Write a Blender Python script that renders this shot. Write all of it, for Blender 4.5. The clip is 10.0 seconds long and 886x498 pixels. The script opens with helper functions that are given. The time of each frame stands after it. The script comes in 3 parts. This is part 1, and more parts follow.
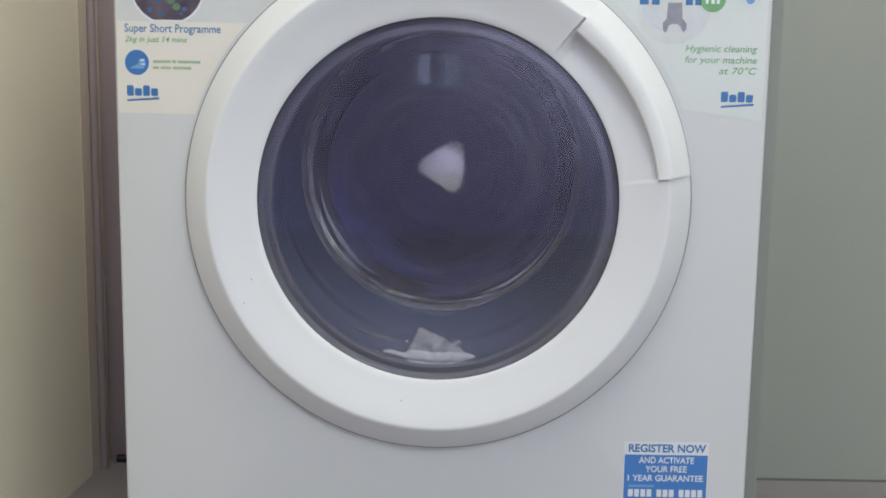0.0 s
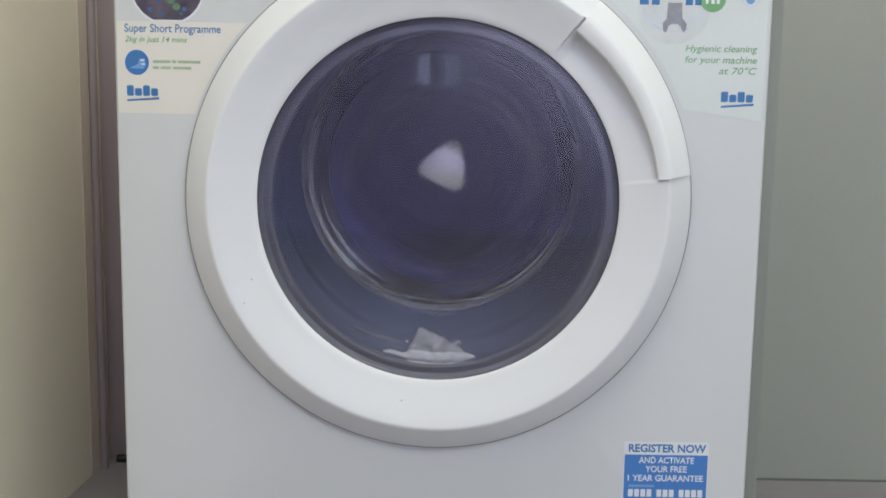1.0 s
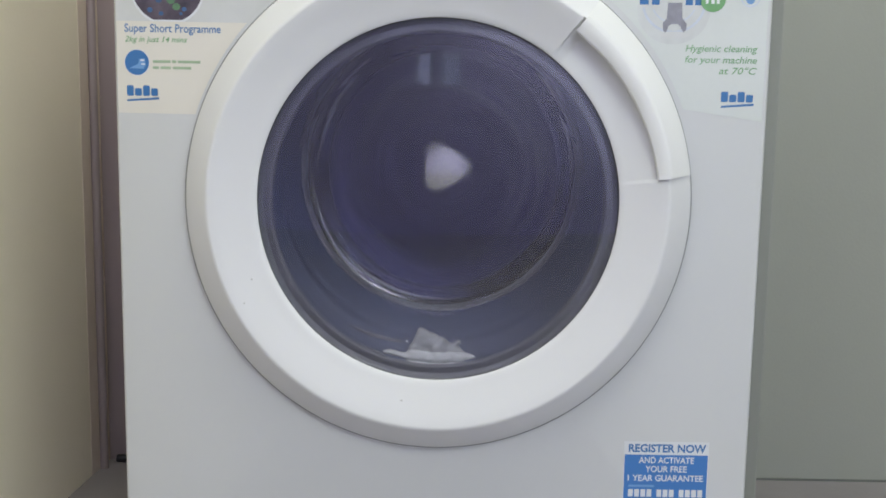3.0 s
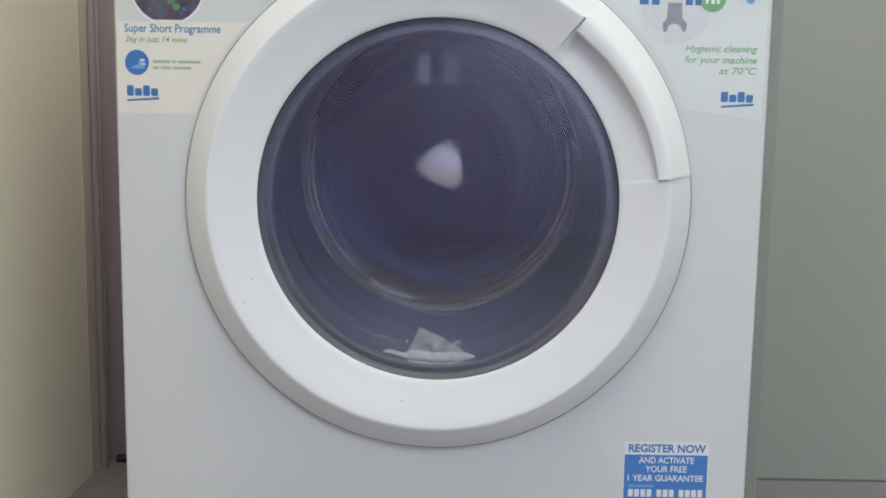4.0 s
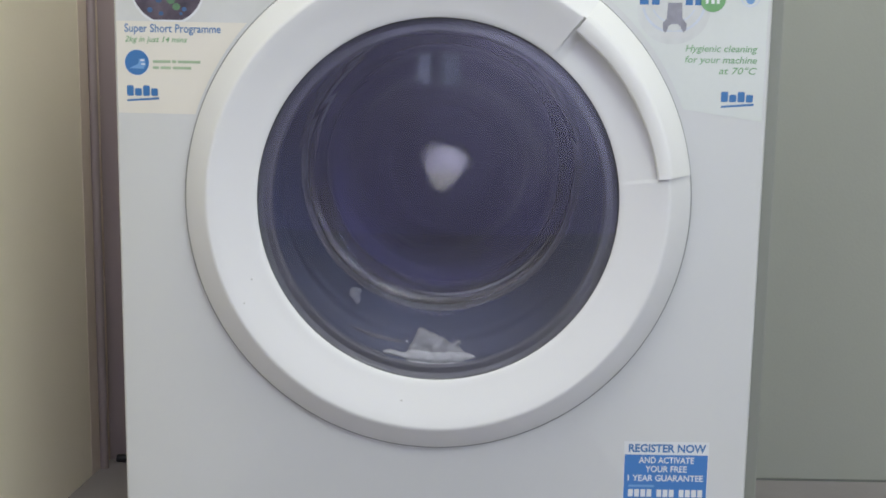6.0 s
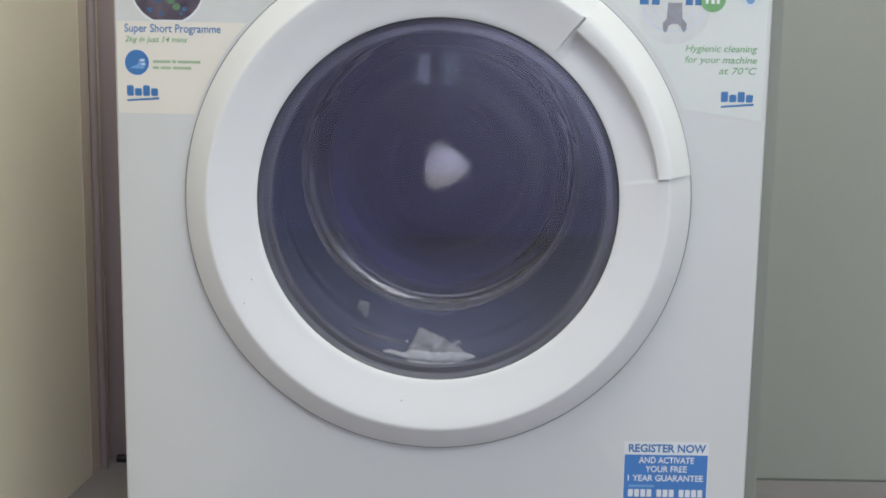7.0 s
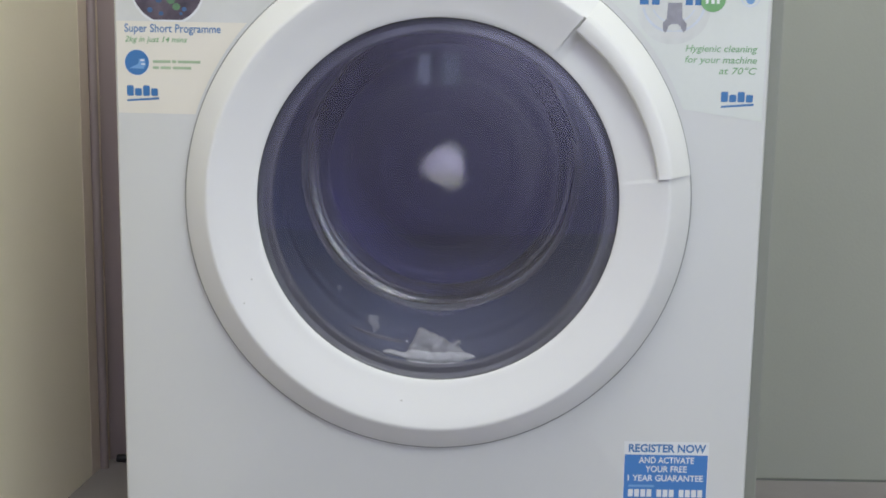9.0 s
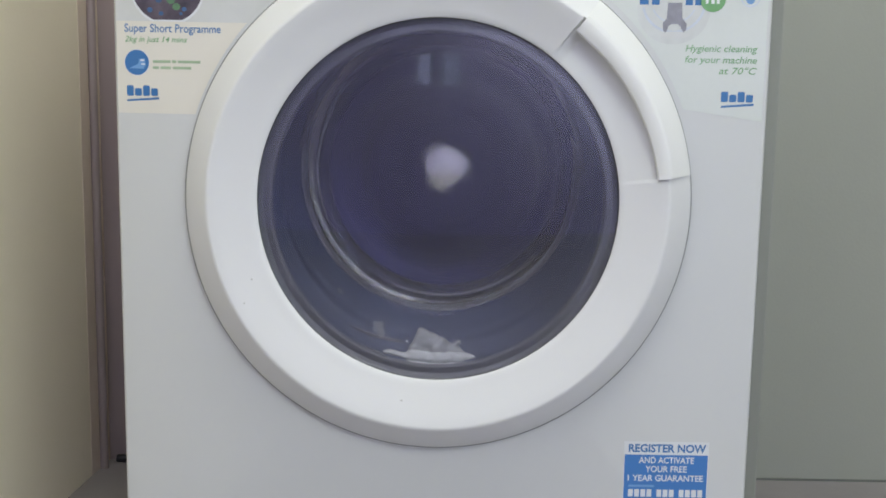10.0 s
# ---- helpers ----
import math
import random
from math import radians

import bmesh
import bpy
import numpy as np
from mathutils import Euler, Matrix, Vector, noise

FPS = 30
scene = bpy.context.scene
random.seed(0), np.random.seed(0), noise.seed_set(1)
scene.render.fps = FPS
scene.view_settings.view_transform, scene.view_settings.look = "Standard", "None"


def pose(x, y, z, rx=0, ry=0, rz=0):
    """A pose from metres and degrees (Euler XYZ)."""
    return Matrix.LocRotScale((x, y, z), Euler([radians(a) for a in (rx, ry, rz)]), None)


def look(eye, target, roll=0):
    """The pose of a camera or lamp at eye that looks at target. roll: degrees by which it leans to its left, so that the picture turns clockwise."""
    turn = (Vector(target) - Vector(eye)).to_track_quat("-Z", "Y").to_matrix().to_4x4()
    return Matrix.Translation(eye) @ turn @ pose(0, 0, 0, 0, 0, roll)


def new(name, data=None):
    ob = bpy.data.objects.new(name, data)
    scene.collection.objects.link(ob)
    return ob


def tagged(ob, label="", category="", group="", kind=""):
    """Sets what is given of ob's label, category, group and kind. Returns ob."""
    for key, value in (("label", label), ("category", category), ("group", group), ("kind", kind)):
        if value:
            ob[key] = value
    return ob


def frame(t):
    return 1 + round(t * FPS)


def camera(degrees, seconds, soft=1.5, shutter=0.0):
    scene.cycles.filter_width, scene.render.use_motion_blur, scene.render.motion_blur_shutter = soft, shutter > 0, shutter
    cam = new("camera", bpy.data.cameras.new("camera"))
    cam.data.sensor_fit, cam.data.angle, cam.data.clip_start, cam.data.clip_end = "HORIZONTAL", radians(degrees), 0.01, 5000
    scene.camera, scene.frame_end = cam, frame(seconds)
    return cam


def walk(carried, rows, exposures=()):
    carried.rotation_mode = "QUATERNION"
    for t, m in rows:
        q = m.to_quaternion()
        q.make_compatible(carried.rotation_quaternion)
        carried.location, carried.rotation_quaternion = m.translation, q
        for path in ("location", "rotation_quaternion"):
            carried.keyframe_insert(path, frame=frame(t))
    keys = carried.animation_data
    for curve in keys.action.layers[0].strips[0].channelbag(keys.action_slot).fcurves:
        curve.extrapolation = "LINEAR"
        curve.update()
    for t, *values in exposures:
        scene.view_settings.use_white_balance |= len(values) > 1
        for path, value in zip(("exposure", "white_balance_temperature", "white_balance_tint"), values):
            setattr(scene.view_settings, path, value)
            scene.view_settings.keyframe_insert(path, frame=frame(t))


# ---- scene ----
cam = camera(56, 10.0, soft=1.75, shutter=0.95)
EYE = (0.0038, -0.7744, 0.4923)
STAND = look(EYE, (0.0034, 0.2194, 0.3809), 0.9)
walk(cam, [(0.0, STAND), (10.0, STAND)], [(0.0, 0.0), (10.0, 0.0)])

# ---- world and lights ----
world = bpy.data.worlds.new("world")
scene.world = world
world.use_nodes = True
wn = world.node_tree
sky = wn.nodes.new("ShaderNodeTexSky")
sky.sky_type, sky.sun_disc = "NISHITA", False
sky.sun_elevation, sky.sun_rotation = radians(40), radians(200)
wn.links.new(sky.outputs[0], wn.nodes["Background"].inputs[0])
wn.nodes["Background"].inputs[1].default_value = 0.1


def area_lamp(name, m, sx, sy, watts, colour):
    lamp = bpy.data.lights.new(name, "AREA")
    lamp.shape, lamp.size, lamp.size_y, lamp.energy, lamp.color = "RECTANGLE", sx, sy, watts, colour
    ob = new(name, lamp)
    ob.matrix_world = m
    return ob


SIDE_Y = -2.35
# one ceiling light, three added fills, the two panes of the small far window
area_lamp("unseen_ceiling_lamp", look((0.28, -0.56, 2.33), (0.28, -0.55, 0.0)), 1.5, 0.5, 19.3, (0.99, 1.0, 0.91))
# unseen fill, placed to reach the left wall and brighten the rear wall
area_lamp("unseen_ceiling_lamp", look((1.05, -2.25, 2.33), (1.05, -2.24, 0.0)), 1.2, 0.8, 32, (0.95, 1.0, 0.90))
# unseen fill, added for the highlight on the drum lip's lower right
area_lamp("unseen_ceiling_lamp", look((-0.95, -1.60, 2.33), (-0.95, -1.59, 0.0)), 0.8, 0.6, 9, (0.97, 1.0, 0.92))
# greenish fill from the right, added out of view
area_lamp("side_fill_light", look((1.86, SIDE_Y, 1.50), (0.0, SIDE_Y, 1.20)), 1.1, 0.95, 15, (0.82, 1.0, 0.92))
for px, pw in ((-0.170, 0.13), (0.078, 0.18)):
    area_lamp("pane_daylight", look((px, -3.02, 1.49), (px, 0.0, 1.49)), pw * 0.8, 0.28, 0.10, (0.60, 0.60, 1.0))


# ---- materials ----
def material(name, colour, rough=0.5, metal=0.0, vary=0.06, scale=6.0, bump=0.0, grain=180.0, spec=0.5, coat=0.0, stretch=(1, 1, 1), second=None):
    m = bpy.data.materials.new(name)
    m.use_nodes = True
    nt = m.node_tree
    p = nt.nodes["Principled BSDF"]
    p.inputs["Roughness"].default_value = rough
    p.inputs["Metallic"].default_value = metal
    p.inputs["Specular IOR Level"].default_value = spec
    p.inputs["Coat Weight"].default_value = coat
    co = nt.nodes.new("ShaderNodeTexCoord")
    mp = nt.nodes.new("ShaderNodeMapping")
    mp.inputs["Scale"].default_value = stretch
    nt.links.new(co.outputs["Object"], mp.inputs[0])
    big = nt.nodes.new("ShaderNodeTexNoise")
    big.inputs["Scale"].default_value, big.inputs["Detail"].default_value = scale, 5
    fine = nt.nodes.new("ShaderNodeTexNoise")
    fine.inputs["Scale"].default_value, fine.inputs["Detail"].default_value = grain, 3
    for n in (big, fine):
        nt.links.new(mp.outputs[0], n.inputs["Vector"])
    mixed = nt.nodes.new("ShaderNodeMath")
    mixed.operation, mixed.use_clamp = "MULTIPLY_ADD", True
    nt.links.new(fine.outputs["Fac"], mixed.inputs[0])
    mixed.inputs[1].default_value = 0.3
    sub = nt.nodes.new("ShaderNodeMath")
    sub.operation = "MULTIPLY_ADD"
    nt.links.new(big.outputs["Fac"], sub.inputs[0])
    sub.inputs[1].default_value, sub.inputs[2].default_value = 1.6, -0.45
    nt.links.new(sub.outputs[0], mixed.inputs[2])
    ramp = nt.nodes.new("ShaderNodeMix")
    ramp.data_type = "RGBA"
    low = [c * (1 - vary) for c in colour]
    high = second or [min(1, c * (1 + vary)) for c in colour]
    ramp.inputs[6].default_value = (*low, 1)
    ramp.inputs[7].default_value = (*high, 1)
    nt.links.new(mixed.outputs[0], ramp.inputs[0])
    nt.links.new(ramp.outputs[2], p.inputs["Base Color"])
    if bump:
        b = nt.nodes.new("ShaderNodeBump")
        b.inputs["Strength"].default_value, b.inputs["Distance"].default_value = bump, 0.002
        nt.links.new(fine.outputs["Fac"], b.inputs["Height"])
        nt.links.new(b.outputs[0], p.inputs["Normal"])
    return m


def glass(name, tint, ior=1.45):
    m = bpy.data.materials.new(name)
    m.use_nodes = True
    p = m.node_tree.nodes["Principled BSDF"]
    p.inputs["Base Color"].default_value = (*tint, 1)
    p.inputs["Transmission Weight"].default_value = 1
    p.inputs["Roughness"].default_value = 0.0
    p.inputs["IOR"].default_value = ior
    return m


WHITE = material("white_enamel", (0.59, 0.60, 0.605), 0.32, vary=0.02, scale=3, bump=0.02, grain=900)
DOOR_WHITE = material("white_door_plastic", (0.69, 0.695, 0.705), 0.38, vary=0.025, scale=4, bump=0.03, grain=700)
HANDLE_WHITE = material("white_handle_plastic", (0.73, 0.735, 0.73), 0.36, vary=0.015, scale=5, bump=0.03, grain=700)
SCUFF = material("grey_scuff", (0.52, 0.52, 0.51), 0.6, vary=0.1, scale=200)
RIM = material("smoked_rim_plastic", (0.060, 0.061, 0.070), 0.5, vary=0.15, scale=9)
RUBBER = material("grey_rubber", (0.026, 0.035, 0.073), 0.55, vary=0.22, scale=14, bump=0.15, grain=260)
LIP_RUBBER = material("worn_lip_lit_crease_rubber", (0.075, 0.076, 0.095), 0.46, vary=0.4, scale=16, bump=0.2, grain=260, second=(0.16, 0.16, 0.18))
STEEL = material("drum_steel", (1.0, 0.97, 0.68), 0.20, metal=1.0, vary=0.12, scale=30, grain=260)
BACK_STEEL = material("drum_back_steel", (0.98, 1.0, 0.60), 0.22, metal=1.0, vary=0.10, scale=30, grain=260)
CLOTH = material("wet_navy_cloth", (0.040, 0.042, 0.145), 0.5, vary=0.4, scale=11, bump=0.5, grain=420, second=(0.056, 0.057, 0.180))
# pale patches in the colour make the lip's glints come and go
LIP = material("glint_patched_drum_lip", (0.10, 0.10, 0.12), 0.22, metal=0.85, vary=0.4, scale=11, grain=300, spec=0.35, second=(0.42, 0.42, 0.45))
FOAM = material("soap_foam", (0.37, 0.375, 0.37), 0.85, vary=0.08, scale=60, bump=0.3, grain=700)
GLINT_PALE = material("pale_glint_strip", (0.30, 0.30, 0.34), 0.5, vary=0.3, scale=25, bump=0.4, grain=500)
GLASS = glass("door_glass", (0.97, 0.97, 0.985), 1.2)
SMOKED = glass("smoked_cover_plastic", (0.86, 0.855, 1.0), 1.48)
SMOKED_BSDF = SMOKED.node_tree.nodes["Principled BSDF"]
SMOKED_BSDF.inputs["Coat Weight"].default_value, SMOKED_BSDF.inputs["Coat Roughness"].default_value, SMOKED_BSDF.inputs["Coat IOR"].default_value = 0.35, 0.30, 1.45
FOAM.node_tree.nodes["Principled BSDF"].inputs["Alpha"].default_value = 0.85
THIN_FOAM = material("thin_soap_foam", (0.42, 0.42, 0.42), 0.8, vary=0.2, scale=90, bump=0.6, grain=700)
THIN_FOAM.node_tree.nodes["Principled BSDF"].inputs["Alpha"].default_value = 0.27
SPECK_FOAM = material("faint_soap_foam", (0.42, 0.42, 0.42), 0.8, vary=0.2, scale=90, bump=0.6, grain=700)
SPECK_FOAM.node_tree.nodes["Principled BSDF"].inputs["Alpha"].default_value = 0.16
MILKY_FOAM = material("milky_soap_froth", (0.42, 0.42, 0.42), 0.8, vary=0.15, scale=70, bump=0.5, grain=700)
MILKY_FOAM.node_tree.nodes["Principled BSDF"].inputs["Alpha"].default_value = 0.5
# back wall beside the machine: the gap's shade is in this colour
GAP_SHADE = material("mauve_beige_gap_shade", (0.33, 0.268, 0.275), 0.7, vary=0.06, scale=4)
WALL = material("beige_wall_paint", (0.90, 0.83, 0.66), 0.7, vary=0.05, scale=2.5, bump=0.12, grain=240)
BACK = material("grey_beige_wall_board", (0.32, 0.333, 0.290), 0.7, vary=0.05, scale=2.5, bump=0.1, grain=240)
CORNER_SHADE = material("mauve_corner_shade", (0.66, 0.565, 0.475), 0.7, vary=0.1, scale=5)
# trim colour darkened to carry the dark band in the corner
TRIM = material("shaded_trim_paint", (0.30, 0.248, 0.252), 0.6, vary=0.06, scale=6)
FLOOR = material("grey_vinyl_floor", (0.27, 0.253, 0.255), 0.5, vary=0.14, scale=9, bump=0.15, grain=200)
CEIL = material("white_ceiling_paint", (0.75, 0.74, 0.71), 0.8, vary=0.03, scale=2)
ROOM = material("room_wall_paint", (0.76, 0.75, 0.76), 0.8, vary=0.04, scale=2)
# wall out of view, lilac so that the door cover reflects a purple haze
LILAC = material("lilac_haze_wall", (0.58, 0.54, 0.90), 0.8, vary=0.04, scale=2)
DOOR_SHADE = material("grey_door_shade", (0.27, 0.28, 0.28), 0.7, vary=0.12, scale=20)
BOARD = material("grey_beige_end_board", (0.245, 0.255, 0.228), 0.65, vary=0.05, scale=3)
EDGE = material("grey_edge_banding", (0.285, 0.295, 0.262), 0.6, vary=0.08, scale=10)
FOOT_SHADE = material("dark_foot_shade", (0.13, 0.14, 0.13), 0.7, vary=0.15, scale=20)
FRAME = material("lilac_window_frame", (0.58, 0.545, 0.88), 0.5, vary=0.03, scale=6)
BLACK = material("plain_black_rubber", (0.02, 0.02, 0.025), 0.5, vary=0.2, scale=20)
CREAM = material("cream_sticker_film", (0.70, 0.67, 0.60), 0.35, vary=0.02, scale=7)
MINT = material("pale_green_sticker_film", (0.585, 0.62, 0.60), 0.33, vary=0.03, scale=9, second=(0.66, 0.69, 0.67))
PRINT_GREY = material("pale_grey_print", (0.59, 0.60, 0.595), 0.35, vary=0.06, scale=30)
HAZE = material("hazy_picture_print", (0.585, 0.605, 0.60), 0.35, vary=0.08, scale=60)
PRINT_DARK = material("dark_drum_print", (0.065, 0.055, 0.085), 0.35, vary=0.5, scale=45, second=(0.15, 0.12, 0.15))
SHADE_PRINT = material("grey_figure_print", (0.26, 0.26, 0.30), 0.35, vary=0.3, scale=60)
SPLASH = material("pale_blue_print", (0.55, 0.60, 0.68), 0.35, vary=0.1, scale=50)
BLUE = material("blue_print", (0.045, 0.165, 0.40), 0.35, vary=0.06, scale=20)
LIGHT_BLUE = material("light_blue_print", (0.16, 0.33, 0.60), 0.35, vary=0.06, scale=20)
LABEL_BLUE = material("label_blue_print", (0.055, 0.19, 0.50), 0.35, vary=0.05, scale=12)
SCRIPT = material("pale_green_script_print", (0.20, 0.39, 0.20), 0.35, vary=0.1, scale=30)
HEAD_BLUE = material("soft_blue_print", (0.085, 0.205, 0.42), 0.35, vary=0.08, scale=30)
SPOT_BLUE = material("dark_blue_print", (0.05, 0.115, 0.25), 0.35, vary=0.35, scale=80)
SPOT_GREEN = material("dark_green_print", (0.10, 0.20, 0.11), 0.35, vary=0.35, scale=80)
GREEN = material("green_print", (0.16, 0.37, 0.15), 0.35, vary=0.1, scale=30)
OLIVE = material("grey_green_print", (0.34, 0.45, 0.30), 0.35, vary=0.1, scale=30)
PAPER = material("white_label_paper", (0.69, 0.71, 0.74), 0.4, vary=0.02, scale=8)


# ---- building helpers ----
def mesh_of(name, bm, mat, smooth=True):
    bmesh.ops.recalc_face_normals(bm, faces=bm.faces)
    me = bpy.data.meshes.new(name)
    bm.to_mesh(me)
    bm.free()
    for p in me.polygons:
        p.use_smooth = smooth
    me.materials.append(mat)
    if smooth:
        me.set_sharp_from_angle(angle=radians(32))
    return me


def part(name, bm, mat, parent=None, label="", smooth=True):
    ob = new(name, mesh_of(name, bm, mat, smooth))
    if parent:
        ob.parent = parent
    if label:
        ob["label"] = label
    return ob


def box(x0, x1, y0, y1, z0, z1, bevel=0.0, segments=2):
    bm = bmesh.new()
    bmesh.ops.create_cube(bm, size=1)
    for v in bm.verts:
        v.co = Vector(((x0 + x1) / 2 + v.co.x * (x1 - x0), (y0 + y1) / 2 + v.co.y * (y1 - y0), (z0 + z1) / 2 + v.co.z * (z1 - z0)))
    if bevel:
        bmesh.ops.bevel(bm, geom=bm.edges[:], offset=bevel, segments=segments, profile=0.5, affect="EDGES")
    return bm


def turned(profile, n=128, a0=0.0, a1=360.0, shape=None, closed=False):
    """A body turned about the y axis. profile: (radius, y, centre height). Angles in degrees from +x, rising to +z."""
    bm = bmesh.new()
    full = abs(a1 - a0) >= 359.9
    count = n if full else n + 1
    rings = []
    for i in range(count):
        a = radians(a0 + (a1 - a0) * i / n)
        ring = []
        for k, (r, y, cz) in enumerate(profile):
            if shape:
                r, y = shape(a, k, r, y)
            ring.append(bm.verts.new((r * math.cos(a), y, cz + r * math.sin(a))))
        rings.append(ring)
    m = len(profile)
    for i in range(n):
        p, q = rings[i], rings[(i + 1) % count]
        for k in range(m if closed else m - 1):
            bm.faces.new((p[k], q[k], q[(k + 1) % m], p[(k + 1) % m]))
    if closed and not full:
        bm.faces.new(rings[0])
        bm.faces.new(rings[-1][::-1])
    return bm


def sheet(points, y):
    """A flat outline (x, z) in a plane that faces the viewer."""
    bm = bmesh.new()
    f = bm.faces.new([bm.verts.new((x, y, z)) for x, z in points])
    f.normal_update()
    bmesh.ops.triangulate(bm, faces=[f], ngon_method="EAR_CLIP")
    return bm


def disc(cx, cz, rx, rz, n=40, a0=0, a1=360):
    return [(cx + rx * math.cos(radians(a0 + (a1 - a0) * i / n)), cz + rz * math.sin(radians(a0 + (a1 - a0) * i / n))) for i in range(n if a1 - a0 >= 360 else n + 1)]


def hoop(cx, cz, rx, rz, w, y, a0=0, a1=360, n=40):
    """A flat ring, or a piece of one, of width w."""
    bm = bmesh.new()
    rows = []
    for i in range(n + 1):
        t = radians(a0 + (a1 - a0) * i / n)
        rows.append([bm.verts.new((cx + k * math.cos(t), y, cz + q * math.sin(t))) for k, q in ((rx, rz), (rx - w, rz - w))])
    for p, q in zip(rows, rows[1:]):
        bm.faces.new((p[0], q[0], q[1], p[1]))
    return bm


def bar(x0, x1, z0, z1, y):
    return sheet([(x0, z0), (x1, z0), (x1, z1), (x0, z1)], y)


def lettering(name, words, x, z, width, height, y, mat, parent, shear=0.0, right=False, bold=0.0):
    """Words fitted into a width and capital height, standing at (x, z) on a plane that faces the viewer."""
    cu = bpy.data.curves.new(name, "FONT")
    cu.body, cu.size, cu.shear, cu.resolution_u, cu.offset = words, 1.0, shear, 3, bold
    tmp = new(name, cu)
    bpy.context.view_layer.update()
    me = bpy.data.meshes.new_from_object(tmp.evaluated_get(bpy.context.evaluated_depsgraph_get()))
    bpy.data.objects.remove(tmp)
    xs = [v.co.x for v in me.vertices]
    w = max(xs) - min(xs)
    for v in me.vertices:
        v.co = Vector((x + (v.co.x - min(xs)) / w * width - (width if right else 0), y, z + v.co.y / 0.7 * height))
    me.materials.clear()
    me.materials.append(mat)
    ob = new(name, me)
    ob.parent = parent
    return ob


def empty(name, x=0, y=0, z=0):
    ob = new(name)
    ob.empty_display_size = 0.05
    ob.location = (x, y, z)
    return ob


# ---- the alcove and the room ----
BACK_Y, LEFT_X, RIGHT_X, REAR_Y, TOP = 0.474, -0.525, 1.9, -3.0, 2.4
FAR_X = -1.9
tagged(part("floor", box(FAR_X - 0.1, RIGHT_X + 0.1, REAR_Y - 0.1, BACK_Y + 0.1, -0.05, 0), FLOOR, smooth=False), "dull grey vinyl floor under the washing machine", "floor", kind="structure")
tagged(part("wall_left", box(LEFT_X - 0.1, LEFT_X, -0.55, BACK_Y + 0.041, 0, TOP), WALL, smooth=False), "smooth beige painted side wall of the alcove", "wall", kind="structure")
tagged(part("wall_return", box(FAR_X, LEFT_X - 0.1, -0.55, -0.45, 0, TOP), ROOM, smooth=False), "plain white room wall beside the alcove", "wall", kind="structure")
tagged(part("wall_far_left", box(FAR_X - 0.1, FAR_X, REAR_Y, -0.45, 0, TOP), ROOM, smooth=False), "plain white side wall of the room", "wall", kind="structure")
tagged(part("wall_back", box(LEFT_X - 0.1, -0.25, BACK_Y + 0.041, BACK_Y + 0.1, 0, TOP), GAP_SHADE, smooth=False), "mauve-beige wall behind the machine, the gap's shade put into its colour", "wall", kind="structure")
tagged(part("wall_back", box(-0.25, RIGHT_X + 0.1, BACK_Y, BACK_Y + 0.1, 0, TOP), BACK, smooth=False), "plain grey-beige wall behind the machine", "wall", kind="structure")
SY0, SY1, SZ0, SZ1 = SIDE_Y - 0.6, SIDE_Y + 0.6, 0.95, 1.95
for y0, y1, z0, z1 in ((REAR_Y, SY0, 0, TOP), (SY1, BACK_Y, 0, TOP), (SY0, SY1, 0, SZ0), (SY0, SY1, SZ1, TOP)):
    tagged(part("wall_right", box(RIGHT_X, RIGHT_X + 0.1, y0, y1, z0, z1), ROOM, smooth=False), "plain white room wall round the added side window", "wall", kind="structure")
# unseen window frame, added round the side fill
added_side_window = tagged(empty("added_window", RIGHT_X + 0.05, SIDE_Y, SZ0), "unseen framed window added round the side fill light", "window", kind="structure")
for y0, y1, z0, z1 in ((-0.6, -0.55, 0, 1.0), (0.55, 0.6, 0, 1.0), (-0.55, 0.55, 0, 0.05), (-0.55, 0.55, 0.95, 1.0)):
    part("window_frame", box(-0.02, 0.03, y0, y1, z0, z1, 0.004), FRAME, added_side_window)
tagged(part("ceiling", box(FAR_X - 0.1, RIGHT_X + 0.1, REAR_Y - 0.1, BACK_Y + 0.1, TOP, TOP + 0.05), CEIL, smooth=False), "plain white ceiling", "ceiling", kind="structure")
WX0, WX1, WZ0, WZ1 = -0.30, 0.22, 1.28, 1.70
for x0, x1, z0, z1 in ((FAR_X - 0.1, WX0, WZ0, TOP), (WX1, RIGHT_X + 0.1, WZ0, TOP), (FAR_X - 0.1, RIGHT_X + 0.1, 0, WZ0), (WX0, WX1, WZ1, TOP)):
    tagged(part("wall_rear", box(x0, x1, REAR_Y - 0.1, REAR_Y, z0, z1), LILAC, smooth=False), "unseen room wall round a window, lilac to tint the door reflection", "wall", kind="structure")
window = tagged(empty("window_1", -0.05, REAR_Y - 0.012, WZ0), "window opposite the machine, tinted lilac like its wall", "window", kind="structure")
for x0, x1, z0, z1 in ((WX0, WX0 + 0.06, WZ0, WZ1), (WX1 - 0.06, WX1, WZ0, WZ1), (-0.090, -0.020, WZ0 + 0.06, WZ1 - 0.06), (WX0 + 0.06, WX1 - 0.06, WZ0, WZ0 + 0.06), (WX0 + 0.06, WX1 - 0.06, WZ1 - 0.06, WZ1)):
    part("window_frame", box(x0 + 0.05, x1 + 0.05, -0.03, 0.02, z0 - WZ0, z1 - WZ0, 0.004), FRAME, window)
# round trim in the far corner; flat strips paint shade there and under the back wall
tagged(part("corner_trim", turned([(0.006, 0.0, 0.0), (0.006, 1.0, 0.0)], 20), TRIM), "narrow round corner trim on the wall, coloured dark for the corner's shade", "trim", kind="structure")
trim = bpy.data.objects["corner_trim"]
